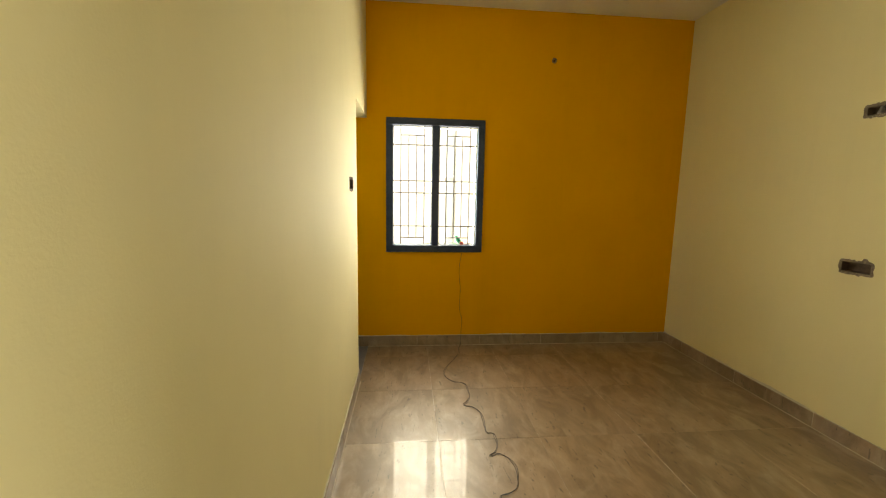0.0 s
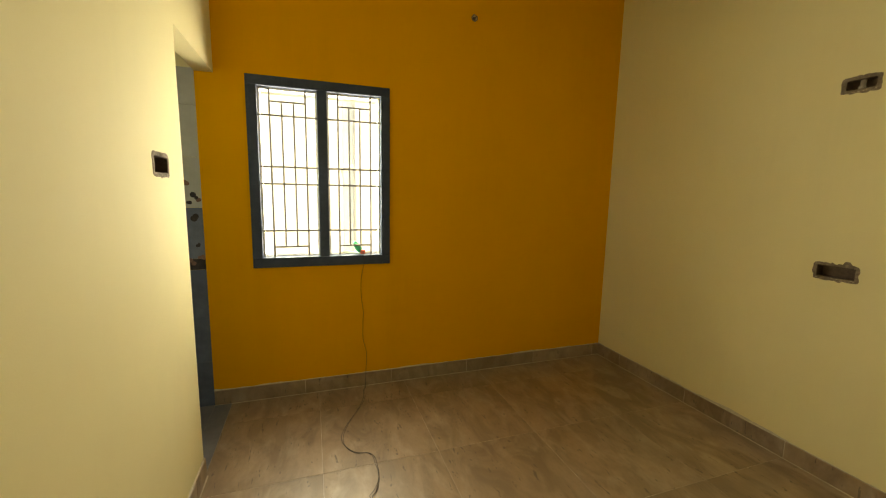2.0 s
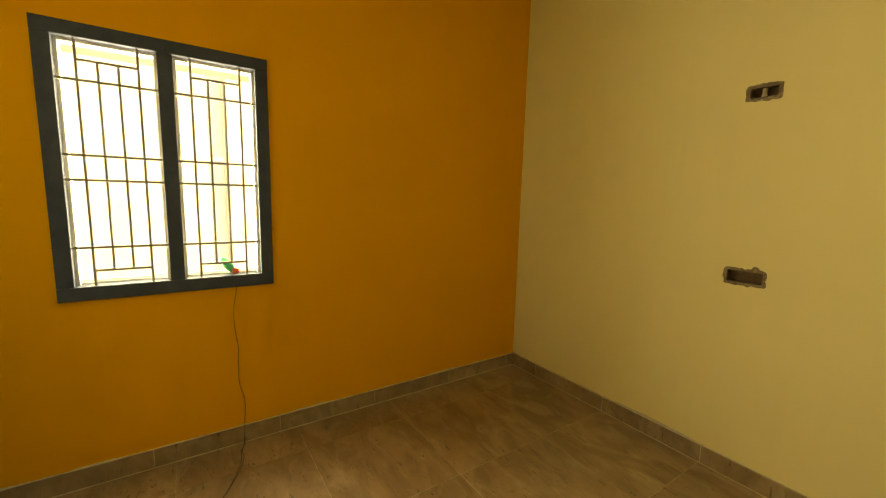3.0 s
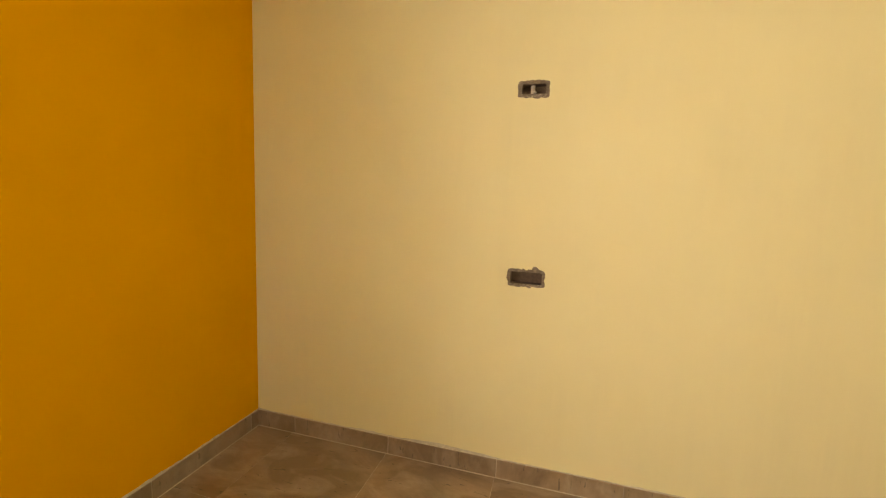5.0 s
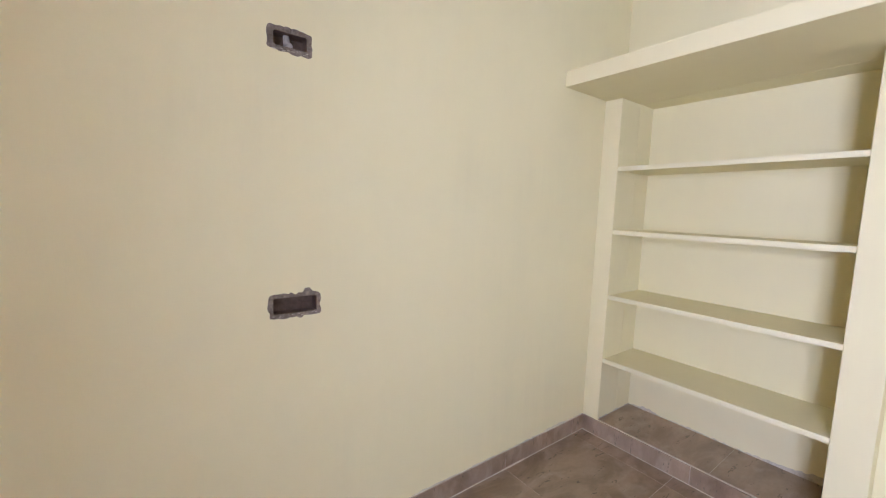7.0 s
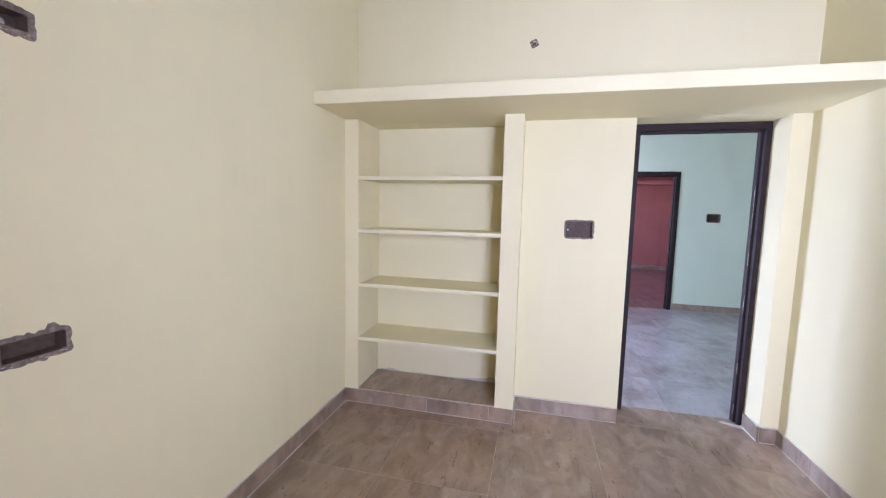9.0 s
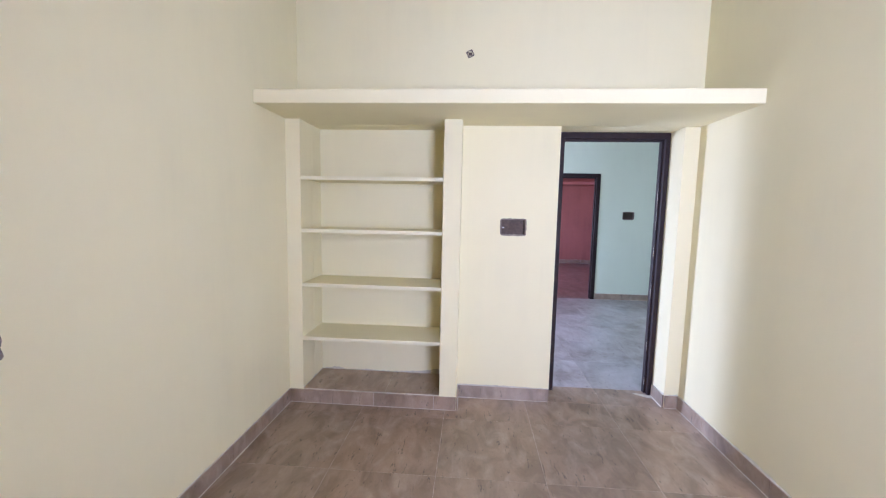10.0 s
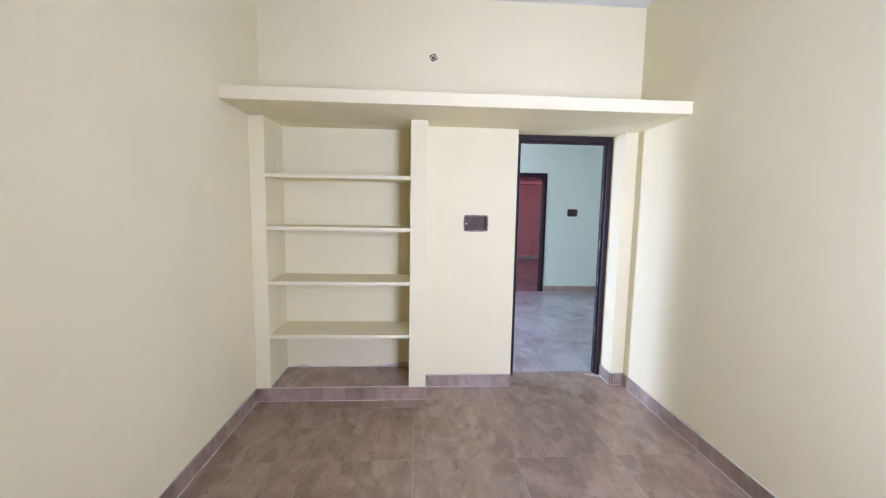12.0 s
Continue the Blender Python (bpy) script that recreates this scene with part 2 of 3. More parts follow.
def rough_ring(u0, u1, v0, v1, grow, jag, depth, seed, n=64, bump_at=None):
    """A broken-out rim round a box: ragged outside, straight inside. In the plane (u, v), thickness along w from 0 to depth."""
    rnd = random.Random(seed)
    cu, cv = (u0 + u1) / 2, (v0 + v1) / 2
    hu, hv = (u1 - u0) / 2, (v1 - v0) / 2
    bm = bmesh.new()
    rows = []
    drift = [rnd.uniform(-1, 1) for _ in range(n)]
    soft = [(drift[i - 1] + 2 * drift[i] + drift[(i + 1) % n]) / 4 for i in range(n)]
    for i in range(n):
        a = 2 * math.pi * (i + 0.5) / n
        c, s = math.cos(a), math.sin(a)
        k = 1 / max(abs(c) / hu, abs(s) / hv)
        iu, iv = c * k, s * k
        ke = 1 / ((abs(c) / (hu + grow)) ** 9 + (abs(s) / (hv + grow)) ** 9) ** (1 / 9) + jag * soft[i]
        ou, ov = c * ke, s * ke
        if bump_at and abs(ou - bump_at) < 0.013 and s > 0:
            ov += 0.014
        rows.append([bm.verts.new((cu + iu, cv + iv, 0.0028)), bm.verts.new((cu + ou, cv + ov, 0.002)),
                     bm.verts.new((cu + iu, cv + iv, -depth)), bm.verts.new((cu + ou * 1.0, cv + ov * 1.0, -depth))])
        rows[-1][0].co.z -= rnd.uniform(0, 0.002)
        rows[-1][1].co.z += rnd.uniform(-0.0012, 0.0008)
    for i in range(n):
        p, q = rows[i], rows[(i + 1) % n]
        bm.faces.new((p[0], p[1], q[1], q[0]))
        bm.faces.new((p[1], p[3], q[3], q[1]))
        bm.faces.new((p[0], q[0], q[2], p[2]))
    return bm


def open_tray(u0, u1, v0, v1, deep, t=0.003):
    """An open box sunk along -w, with walls t thick."""
    bm = bmesh.new()
    box(u0, u0 + t, v0, v1, -deep, 0, bm=bm)
    box(u1 - t, u1, v0, v1, -deep, 0, bm=bm)
    box(u0 + t, u1 - t, v0, v0 + t, -deep, 0, bm=bm)
    box(u0 + t, u1 - t, v1 - t, v1, -deep, 0, bm=bm)
    box(u0, u1, v0, v1, -deep - t, -deep, bm=bm)
    return bm


# faces of the room: local (u, v, w) with w out of the wall into the room
def facing(kind, plane):
    if kind == "east":      # wall faces -x; u runs along -y... u = -y
        return Matrix(((0, 0, -1, plane), (-1, 0, 0, 0), (0, 1, 0, 0), (0, 0, 0, 1)))
    if kind == "west":      # wall faces +x; u = y
        return Matrix(((0, 0, 1, plane), (1, 0, 0, 0), (0, 1, 0, 0), (0, 0, 0, 1)))
    if kind == "north":     # wall faces -y; u = x
        return Matrix(((1, 0, 0, 0), (0, 0, -1, plane), (0, 1, 0, 0), (0, 0, 0, 1)))
    return Matrix(((-1, 0, 0, 0), (0, 0, 1, plane), (0, 1, 0, 0), (0, 0, 0, 1)))   # south: faces +y; u = -x


def junction_box(kind, plane, u0, u1, v0, v1, seed, label, grow=0.012, jag=0.008, bump_at=None, knob=False, screw=False):
    th = empty("junction_box")
    th.matrix_world = facing(kind, plane)
    g = grow
    part("mortar_rim", rough_ring(u0 + g, u1 - g, v0 + g, v1 - g, g, jag, 0.012, seed, bump_at=bump_at), MORTAR, th, "chipped grey mortar edge")
    part("box", open_tray(u0 + g - 0.002, u1 - g + 0.002, v0 + g - 0.002, v1 - g + 0.002, 0.045), BOXMAT, th, "dark sunken plastic box")
    rnd = random.Random(seed + 5)
    bm = bmesh.new()
    for i in range(14):
        u = u0 + g + (u1 - u0 - 2 * g) * (i + rnd.random()) / 14
        r = rnd.uniform(0.0012, 0.0036)
        bmesh.ops.create_icosphere(bm, subdivisions=1, radius=r, matrix=pose(u, v0 + g * 0.5 + rnd.uniform(-0.006, 0.005), 0.001) @ Matrix.Diagonal((2.4, 0.5, 0.5, 1)))
    part("cement_crumbs", bm, CEMENT, th, "pale cement crumbs")
    if knob:
        cu = (u0 + u1) / 2 - 0.006
        bm = bmesh.new()
        tube((cu, v0 + 0.018, -0.02), (cu, v1 - 0.014, -0.028), 0.010, 10, bm)
        bmesh.ops.create_icosphere(bm, subdivisions=2, radius=0.013, matrix=pose(cu + 0.004, v0 + 0.024, -0.012))
        part("plaster_lump", bm, KNOB, th, "pale plaster lump")
    if screw:
        bm = tube((u0 + 0.028, v0 + 0.06, -0.044), (u0 + 0.028, v0 + 0.06, -0.036), 0.006, 10)
        part("screw", bm, ALU, th, "bright screw")
    return tagged(th, label, "junction box", "open wiring boxes in the walls")


def conduit_outlet(kind, plane, u, v, label, r=0.024, square=False):
    th = empty("conduit_outlet")
    th.matrix_world = facing(kind, plane)
    bm = bmesh.new()
    n = 20
    rows = []
    rnd = random.Random(int(u * 100))
    for i in range(n):
        a = 2 * math.pi * i / n
        k = r * (1 + rnd.uniform(-0.06, 0.06))
        if square:
            k = r * 0.95 / max(abs(math.cos(a - 0.4)), abs(math.sin(a - 0.4)))
        c, s = math.cos(a), math.sin(a)
        rows.append([bm.verts.new((u + c * k, v + s * k, 0.0015)), bm.verts.new((u + c * r * 0.72, v + s * r * 0.72, 0.003)), bm.verts.new((u + c * r * 0.62, v + s * r * 0.62, -0.02)),
                     bm.verts.new((u + c * k * 1.02, v + s * k * 1.02, -0.004))])
    for i in range(n):
        p, q = rows[i], rows[(i + 1) % n]
        for a, b in ((0, 1), (1, 2), (3, 0)):
            bm.faces.new((p[a], q[a], q[b], p[b]))
    part("rim", bm, MORTAR, th, "chipped plaster rim")
    bm = bmesh.new()
    bmesh.ops.create_cone(bm, cap_ends=True, segments=20, radius1=r * 0.66, radius2=r * 0.66, depth=0.004, matrix=pose(u, v, -0.018))
    part("conduit_end", bm, BOXMAT, th, "dark conduit mouth")
    return tagged(th, label, "conduit outlet", "bare lamp points in the walls")


# ---- plan, metres ----
E, H = 2.95, 3.04
SOFFIT, LEDGE_TOP, LEDGE_Y = 2.096, 2.178, 0.617
DOOR_W, DOOR_E = 0.105, 0.972
WT, ST = 0.10, 0.28
NI_W, NI_E, NI_BACK, PIER_Y = 1.812, 2.842, -0.165, 0.214
PIER_W = 1.686
OP_S, OP_TOP = 2.915, 2.085
HALL_S, HALL_W, HALL_E = -3.80, -3.0, 3.15
RED_S, RED_W, RED_E = -8.60, -3.4, 1.5
HD_W, HD_E = -0.525, 0.42
WX0, WX1, WZ0, WZ1 = 0.168, 1.051, 0.904, 2.097

# wiring boxes: along the wall from, to, height from, to
BOX_E1, BOX_E2 = (2.003, 2.143, 1.900, 1.977), (1.970, 2.149, 1.012, 1.099)
BOX_W, BOX_S, BOX_H = (2.562, 2.732, 1.440, 1.532), (1.195, 1.392, 1.289, 1.420), (-1.105, -0.915, 1.37, 1.505)


def hole(b, inset=0.006):
    return (b[0] + inset, b[1] - inset, b[2] + inset, b[3] - inset)


box_holes_e = [hole(BOX_E1), hole(BOX_E2)]
wall("wall_east", "x", E, E + 0.2, -ST, N + 0.2, -0.2, H, box_holes_e, [CREAM, RENDER, CREAM])
wall("wall_north", "y", N, N + 0.2, -WT, E, -0.2, H, [(WX0 + 0.02, WX1 - 0.02, WZ0 + 0.02, WZ1 - 0.02), (1.645, 1.673, 2.622, 2.65)], [ORANGE, RENDER, RENDER])
wall("wall_west", "x", 0.0, -WT, 0.0, N, -0.2, H, [(OP_S, N + 1, -1, OP_TOP), hole(BOX_W)], [CREAM, CREAM, CREAM])
wall("wall_south", "y", 0.0, -ST, HALL_W, E, -0.2, H, [(DOOR_W, DOOR_E, -0.05, SOFFIT), (NI_W, NI_E, 0.1, SOFFIT), hole(BOX_S), (1.636, 1.664, 2.593, 2.621)], [CREAM, MINT, CREAM])
tagged(link_mesh("niche_back", box(NI_W, NI_E, NI_BACK - 0.11, NI_BACK, 0.1, SOFFIT), CREAM), kind="structure")
tagged(link_mesh("pier_1", box(PIER_W, NI_W, 0, PIER_Y, 0.0, SOFFIT, 0.004, 2), CREAM), kind="structure")
tagged(link_mesh("pier_2", box(NI_E, E, 0, PIER_Y, 0.0, SOFFIT, 0.004, 2), CREAM), kind="structure")
tagged(link_mesh("plinth", box(NI_W, NI_E, NI_BACK, PIER_Y - 0.003, 0.0, 0.1068), GROUT), kind="structure")
bm = box(0.0, E, 0.0, LEDGE_Y, SOFFIT, LEDGE_TOP, 0.005, 2)
tagged(link_mesh("loft_slab", bm, CREAM), kind="structure")
tagged(link_mesh("ceiling", box(HALL_W - 0.2, HALL_E + 0.2, RED_S - 0.2, N + 0.2, H, H + 0.15), WHITE), kind="structure")
tagged(link_mesh("floor", box(HALL_W, HALL_E, RED_S, N, -0.15, -0.0012), FLOOR_GROUT), kind="structure")

# bathroom behind the west opening
B_W, B_S = -1.7, 1.5
wall("wall_bath_north", "y", N + 0.012, N + 0.2, B_W, -WT, -0.2, H, [], [CREAM, RENDER, CREAM])
# unseen opening, added and widened so that sky light brightens the bathroom
wall("wall_bath_west", "x", B_W, B_W - 0.2, B_S - 0.2, N + 0.2, -0.2, H, [(1.9, 3.1, 1.45, 2.5)], [BTILE_HI, RENDER, RENDER])
wall("wall_bath_south", "y", B_S, B_S - 0.1, B_W, -WT, -0.2, H, [], [BTILE_HI, CREAM, CREAM])
tagged(link_mesh("floor_bath", box(B_W, -WT, B_S, N, -0.0008, 0.002), BFLOOR), kind="structure")
tagged(link_mesh("threshold", box(-WT, 0.0, OP_S, N, -0.05, 0.004, 0.003), BFLOOR), kind="structure")

# hall and red room
wall("wall_hall_south", "y", HALL_S, HALL_S - 0.2, HALL_W, HALL_E, -0.2, H, [(HD_W, HD_E, -0.05, 2.13), hole(BOX_H)], [MINT, RED, MINT])
wall("wall_hall_west", "x", HALL_W, HALL_W - 0.2, HALL_S - 0.2, 0, -0.2, H, [], [MINT, RENDER, MINT])
# the doorway is out of view, placed for the hall's lamp
wall("wall_hall_east", "x", HALL_E, HALL_E + 0.2, HALL_S - 0.2, -ST, -0.2, H, [(-2.92, -1.88, -0.05, 2.1)], [MINT, RENDER, MINT])
wall("wall_red_south", "y", RED_S, RED_S - 0.2, RED_W, RED_E + 0.2, -0.2, H, [], [RED, RENDER, RED])
wall("wall_red_west", "x", RED_W, RED_W - 0.2, RED_S - 0.2, HALL_S - 0.2, -0.2, H, [], [RED, RENDER, RED])
# unseen window opening, added to hold the red room's lamp
wall("wall_red_east", "x", RED_E, RED_E + 0.2, RED_S, HALL_S - 0.2, -0.2, H, [(-6.95, -5.85, 0.95, 2.05)], [RED, RENDER, RED])
tagged(link_mesh("loft_slab_red", box(RED_W, RED_E, RED_S, RED_S + 0.6, 2.24, 2.32), RED), kind="structure")

# outside: ground, sunshade, neighbour
tagged(link_mesh("ground", box(-600, 600, -600, 600, -0.4, -0.21), GROUND), kind="structure")
tagged(link_mesh("sunshade", box(-0.15, 1.4, N + 0.2, N + 0.70, 2.14, 2.22, 0.006), RENDER), kind="structure")
nb = empty("neighbour_house", (1.0, 6.6, -0.21))
NBY = 5.15


def nb_part(name, bm, mt, label=""):
    ob = part(name, bm, mt, nb, label)
    ob.matrix_parent_inverse = nb.matrix_world.inverted()
    return ob


nb_part("wall", box(-6, 8, NBY, NBY + 3.0, -0.21, 3.3, 0.01), NEIGHBOUR)
nb_part("roof", box(-6.1, 8.1, NBY - 0.12, NBY + 3.1, 3.3, 3.45, 0.01), RENDER)
pp = nb_part("drain_pipe", tube((0.90, NBY - 0.07, -0.2), (0.90, NBY - 0.07, 3.28), 0.055, 20), PIPE, "grey plastic drain pipe")
for zc in (0.4, 1.65, 2.75):
    bm = box(0.83, 0.97, NBY - 0.03, NBY, zc, zc + 0.035, 0.003)
    tube((0.90, NBY - 0.07, zc), (0.90, NBY - 0.07, zc + 0.035), 0.061, 20, bm)
    nb_part("pipe_clip", bm, ALU)
tagged(nb, "pale plastered neighbouring house close behind the window", "house")

# ---- window ----
win = tagged(empty("window_1", (0, N, 0)), "dark painted double window with steel grille", "window", kind="structure")


def win_part(name, bm, mt, parent=None, label=""):
    ob = part(name, bm, mt, parent or win, label)
    if parent is None:
        ob.matrix_parent_inverse = win.matrix_world.inverted()
    return ob


FY0, FY1, FW = N - 0.018, N + 0.085, 0.060
MX = 0.610
win_part("frame_head", box(WX0, WX1, FY0, FY1, WZ1 - FW, WZ1, 0.004, 2), WINFRAME)
win_part("frame_sill", box(WX0, WX1, FY0 - 0.002, FY1, WZ0, WZ0 + FW + 0.004, 0.004, 2), WINFRAME)
win_part("frame_jamb", box(WX0, WX0 + FW, FY0 + 0.001, FY1, WZ0 + FW + 0.004, WZ1 - FW, 0.003, 2), WINFRAME)
win_part("frame_jamb", box(WX1 - FW, WX1, FY0 + 0.001, FY1, WZ0 + FW + 0.004, WZ1 - FW, 0.003, 2), WINFRAME)
win_part("mullion", box(MX - 0.030, MX + 0.030, FY0 + 0.001, FY1, WZ0 + FW + 0.004, WZ1 - FW, 0.003, 2), WINFRAME)
GY, PZ0, PZ1 = N + 0.002, WZ0 + FW + 0.004, WZ1 - FW
for x0, x1 in ((WX0 + FW, MX - 0.030), (MX + 0.030, WX1 - FW)):
    w, h = x1 - x0, PZ1 - PZ0
    gr = win_part("grille", box(x0, x1, GY - 0.006, GY + 0.006, PZ1 - h * 0.16 - 0.0055, PZ1 - h * 0.16 + 0.0055, 0.001), BAR, None, "welded steel bar grille")
    for f in (0.455, 0.555, 0.836):
        win_part("cross_bar", box(x0, x1, GY - 0.006, GY + 0.006, PZ1 - h * f - 0.0055, PZ1 - h * f + 0.0055, 0.001), BAR, gr)
    for f in (0.082, 0.935):
        win_part("short_bar", box(x0 + w * 0.2, x0 + w * 0.8, GY - 0.006, GY + 0.006, PZ1 - h * f - 0.0055, PZ1 - h * f + 0.0055, 0.001), BAR, gr)
    for f in (0.2, 0.8):
        win_part("upright_bar", tube((x0 + w * f, GY + 0.001, PZ0), (x0 + w * f, GY + 0.001, PZ1), 0.0058, 10), BAR, gr)
    for f in (0.4, 0.6):
        win_part("upright_bar", tube((x0 + w * f, GY + 0.001, PZ1 - h * 0.935), (x0 + w * f, GY + 0.001, PZ1 - h * 0.082), 0.0058, 10), BAR, gr)
    # added white strip behind the bars, standing in for the lit plaster reveal
    S, b0, b1 = 0.013, N + 0.026, FY1 - 0.004
    bm = box(x0, x0 + S, b0, b1, PZ0, PZ1)
    box(x1 - S, x1, b0, b1, PZ0, PZ1, bm=bm)
    box(x0 + S, x1 - S, b0, b1, PZ1 - S, PZ1, bm=bm)
    win_part("reveal_strip", bm, ALU, None, "pale strip standing for the lit plaster reveal")
    bm = box(x0, x1, FY1 - 0.03, FY1 - 0.002, PZ0, PZ0 + 0.008)
    box(x0, x1, FY1 - 0.018, FY1 - 0.014, PZ0 + 0.008, PZ0 + 0.018, bm=bm)
    win_part("sill_track", bm, ALU, None, "white aluminium track")
tagged(link_mesh("window_ledge", box(WX0 + 0.02, WX1 - 0.02, FY1, N + 0.2, WZ0 - 0.0, WZ0 + 0.035), RENDER), kind="structure")


# ---- door frames ----
def door_frame(name, x0, x1, ztop, y0, y1, w, label, w_west=None, w_head=None):
    th = tagged(empty(name, ((x0 + x1) / 2, y0, 0)), label, "door frame", kind="structure")
    inv = th.matrix_world.inverted()
    ym = y0 + (y1 - y0) * 0.55
    wh = w_head or w
    for nm, b0, b1, w_ in (("jamb", x0, 1, w_west or w), ("jamb", x1, -1, w)):
        bm = box(min(b0, b0 + b1 * w_), max(b0, b0 + b1 * w_), y0, ym, 0.0, ztop - wh, 0.003, 2)
        box(min(b0, b0 + b1 * (w_ - 0.014)), max(b0, b0 + b1 * (w_ - 0.014)), ym, y1, 0.0, ztop - wh + 0.014, 0.003, 2, bm=bm)
        ob = part(nm, bm, FRAME, th)
        ob.matrix_parent_inverse = inv
    bm = box(x0, x1, y0, ym, ztop - wh, ztop, 0.003, 2)
    box(x0, x1, ym, y1, ztop - wh + 0.014, ztop, 0.003, 2, bm=bm)
    ob = part("head", bm, FRAME, th)
    ob.matrix_parent_inverse = inv
    return th


door_frame("door_1", 0.09, 0.987, SOFFIT, -0.283, -0.200, 0.098, "dark brown painted door frame without a door leaf", 0.061, 0.060)
door_frame("door_2", HD_W, HD_E, 2.13, HALL_S - 0.085, HALL_S + 0.012, 0.074, "dark painted door frame to the red room")

bm = bmesh.new()
rnd = random.Random(9)
for cx, cy, r, k in ((0.155, -0.185, 0.035, 1.0), (0.185, -0.20, 0.028, 0.8), (0.215, -0.215, 0.022, 0.6), (0.125, -0.165, 0.03, 0.8)):
    ring = [bm.verts.new((cx + math.cos(a) * r * 1.5 * rnd.uniform(0.7, 1.2), cy + math.sin(a) * r * 0.6 * rnd.uniform(0.7, 1.2), 0.0006)) for a in [2 * math.pi * i / 18 for i in range(18)]]
    top = bm.verts.new((cx, cy, 0.004 * k))
    for p, q in zip(ring, ring[1:] + ring[:1]):
        bm.faces.new((p, q, top))
tagged(link_mesh("cement_patch", bm, CEMENT), "pale cement droppings at the foot of the door frame", "cement")

rnd = random.Random(31)
frame_1 = bpy.data.objects["door_1"]
for zc, hh in ((1.60, 0.16), (1.46, 0.22), (1.18, 0.10), (0.86, 0.14), (0.40, 0.08), (0.10, 0.07)):
    bm = bmesh.new()
    rows = []
    for i in range(15):
        f = i / 14
        w = 0.0028 * math.sin(math.pi * (0.06 + 0.88 * f)) * rnd.uniform(0.3, 1.3)
        z = zc + hh * (f - 0.5)
        rows.append((bm.verts.new((0.1511, -0.2405, z)), bm.verts.new((0.1511, -0.2405 - 2 * w, z)), bm.verts.new((0.1520, -0.2405 - w, z))))
    for p, q in zip(rows, rows[1:]):
        bm.faces.new((p[0], q[0], q[2], p[2]))
        bm.faces.new((p[2], q[2], q[1], p[1]))
    ob = part("plaster_scuff", bm, CEMENT, frame_1, "pale plaster scuff")
    ob.matrix_parent_inverse = frame_1.matrix_world.inverted()

# ---- shelves of the niche ----
def wavy_bar(y0, y1, z0, z1, seed, bev):
    bm = box(NI_W, NI_E, y0, y1, z0, z1)
    bmesh.ops.subdivide_edges(bm, edges=[e for e in bm.edges if abs(e.verts[0].co.x - e.verts[1].co.x) > 0.5], cuts=14, use_grid_fill=True)
    for v in bm.verts:
        if v.co.y > 0.1 and NI_W + 0.01 < v.co.x < NI_E - 0.01:
            v.co.y += 0.0015 * noise.noise(Vector((v.co.x * 5, seed * 3.1, v.co.z * 4)))
            v.co.z += 0.0014 * noise.noise(Vector((v.co.x * 4, seed * 7.7, 1.0)))
    if bev:
        bmesh.ops.bevel(bm, geom=[e for e in bm.edges if e.verts[0].co.y > y1 - 0.004 and e.verts[1].co.y > y1 - 0.004 and abs(e.verts[0].co.x - e.verts[1].co.x) > 0.02], offset=0.003, segments=2, affect="EDGES")
    return bm


for i, zt in enumerate((1.697, 1.317, 0.914, 0.507)):
    shelf = empty("wall_shelf")
    part("slab", wavy_bar(NI_BACK, PIER_Y - 0.016, zt - 0.023, zt - 0.001, i, False), CREAM, shelf)
    # front of the slab as its own piece, coloured as if lit
    part("front_edge", wavy_bar(PIER_Y - 0.016, PIER_Y - 0.004, zt - 0.026, zt, i, True), LIT_EDGE, shelf, "slab front edge with its light put into the paint")
    tagged(shelf, "empty cream painted slab shelf built into the niche", "shelf", "shelves of the wall niche")

# ---- wiring boxes, lamp points ----
def flip(b):
    return (-b[1], -b[0], b[2], b[3])


junction_box("east", E, *flip(BOX_E1), 3, "open wiring box high in the cream wall", 0.016, 0.007, knob=True)
junction_box("east", E, *flip(BOX_E2), 8, "empty wide socket box low in the cream wall", 0.015, 0.008, bump_at=0.045)
junction_box("west", 0.0, *BOX_W, 12, "open switch box beside the bathroom opening", 0.016, 0.005)
junction_box("south", 0.0, *flip(BOX_S), 21, "large open switch box beside the door", 0.012, 0.004, screw=True)
junction_box("south", HALL_S, *flip(BOX_H), 25, "open switch box in the hall wall", 0.012, 0.004)
conduit_outlet("north", N, 1.659, 2.636, "small round lamp point in the orange wall")
conduit_outlet("south", 0.0, -1.650, 2.607, "small square lamp point above the loft slab", 0.026, True)

# ---- cable and plug ----
cu = bpy.data.curves.new("cable", "CURVE")
cu.dimensions, cu.bevel_depth, cu.bevel_resolution, cu.resolution_u = "3D", 0.0015, 2, 8
down = [(0.868, N + 0.022, 0.980), (0.870, N + 0.006, 0.974), (0.872, N - 0.024, 0.968), (0.863, N - 0.026, 0.892), (0.848, N - 0.014, 0.79), (0.851, N - 0.012, 0.65), (0.861, N - 0.012, 0.566), (0.858, N - 0.012, 0.46), (0.860, N - 0.012, 0.353),
        (0.881, N - 0.014, 0.26), (0.876, N - 0.018, 0.13), (0.872, N - 0.020, 0.04), (0.868, N - 0.028, 0.012), (0.862, N - 0.05, 0.0055)]
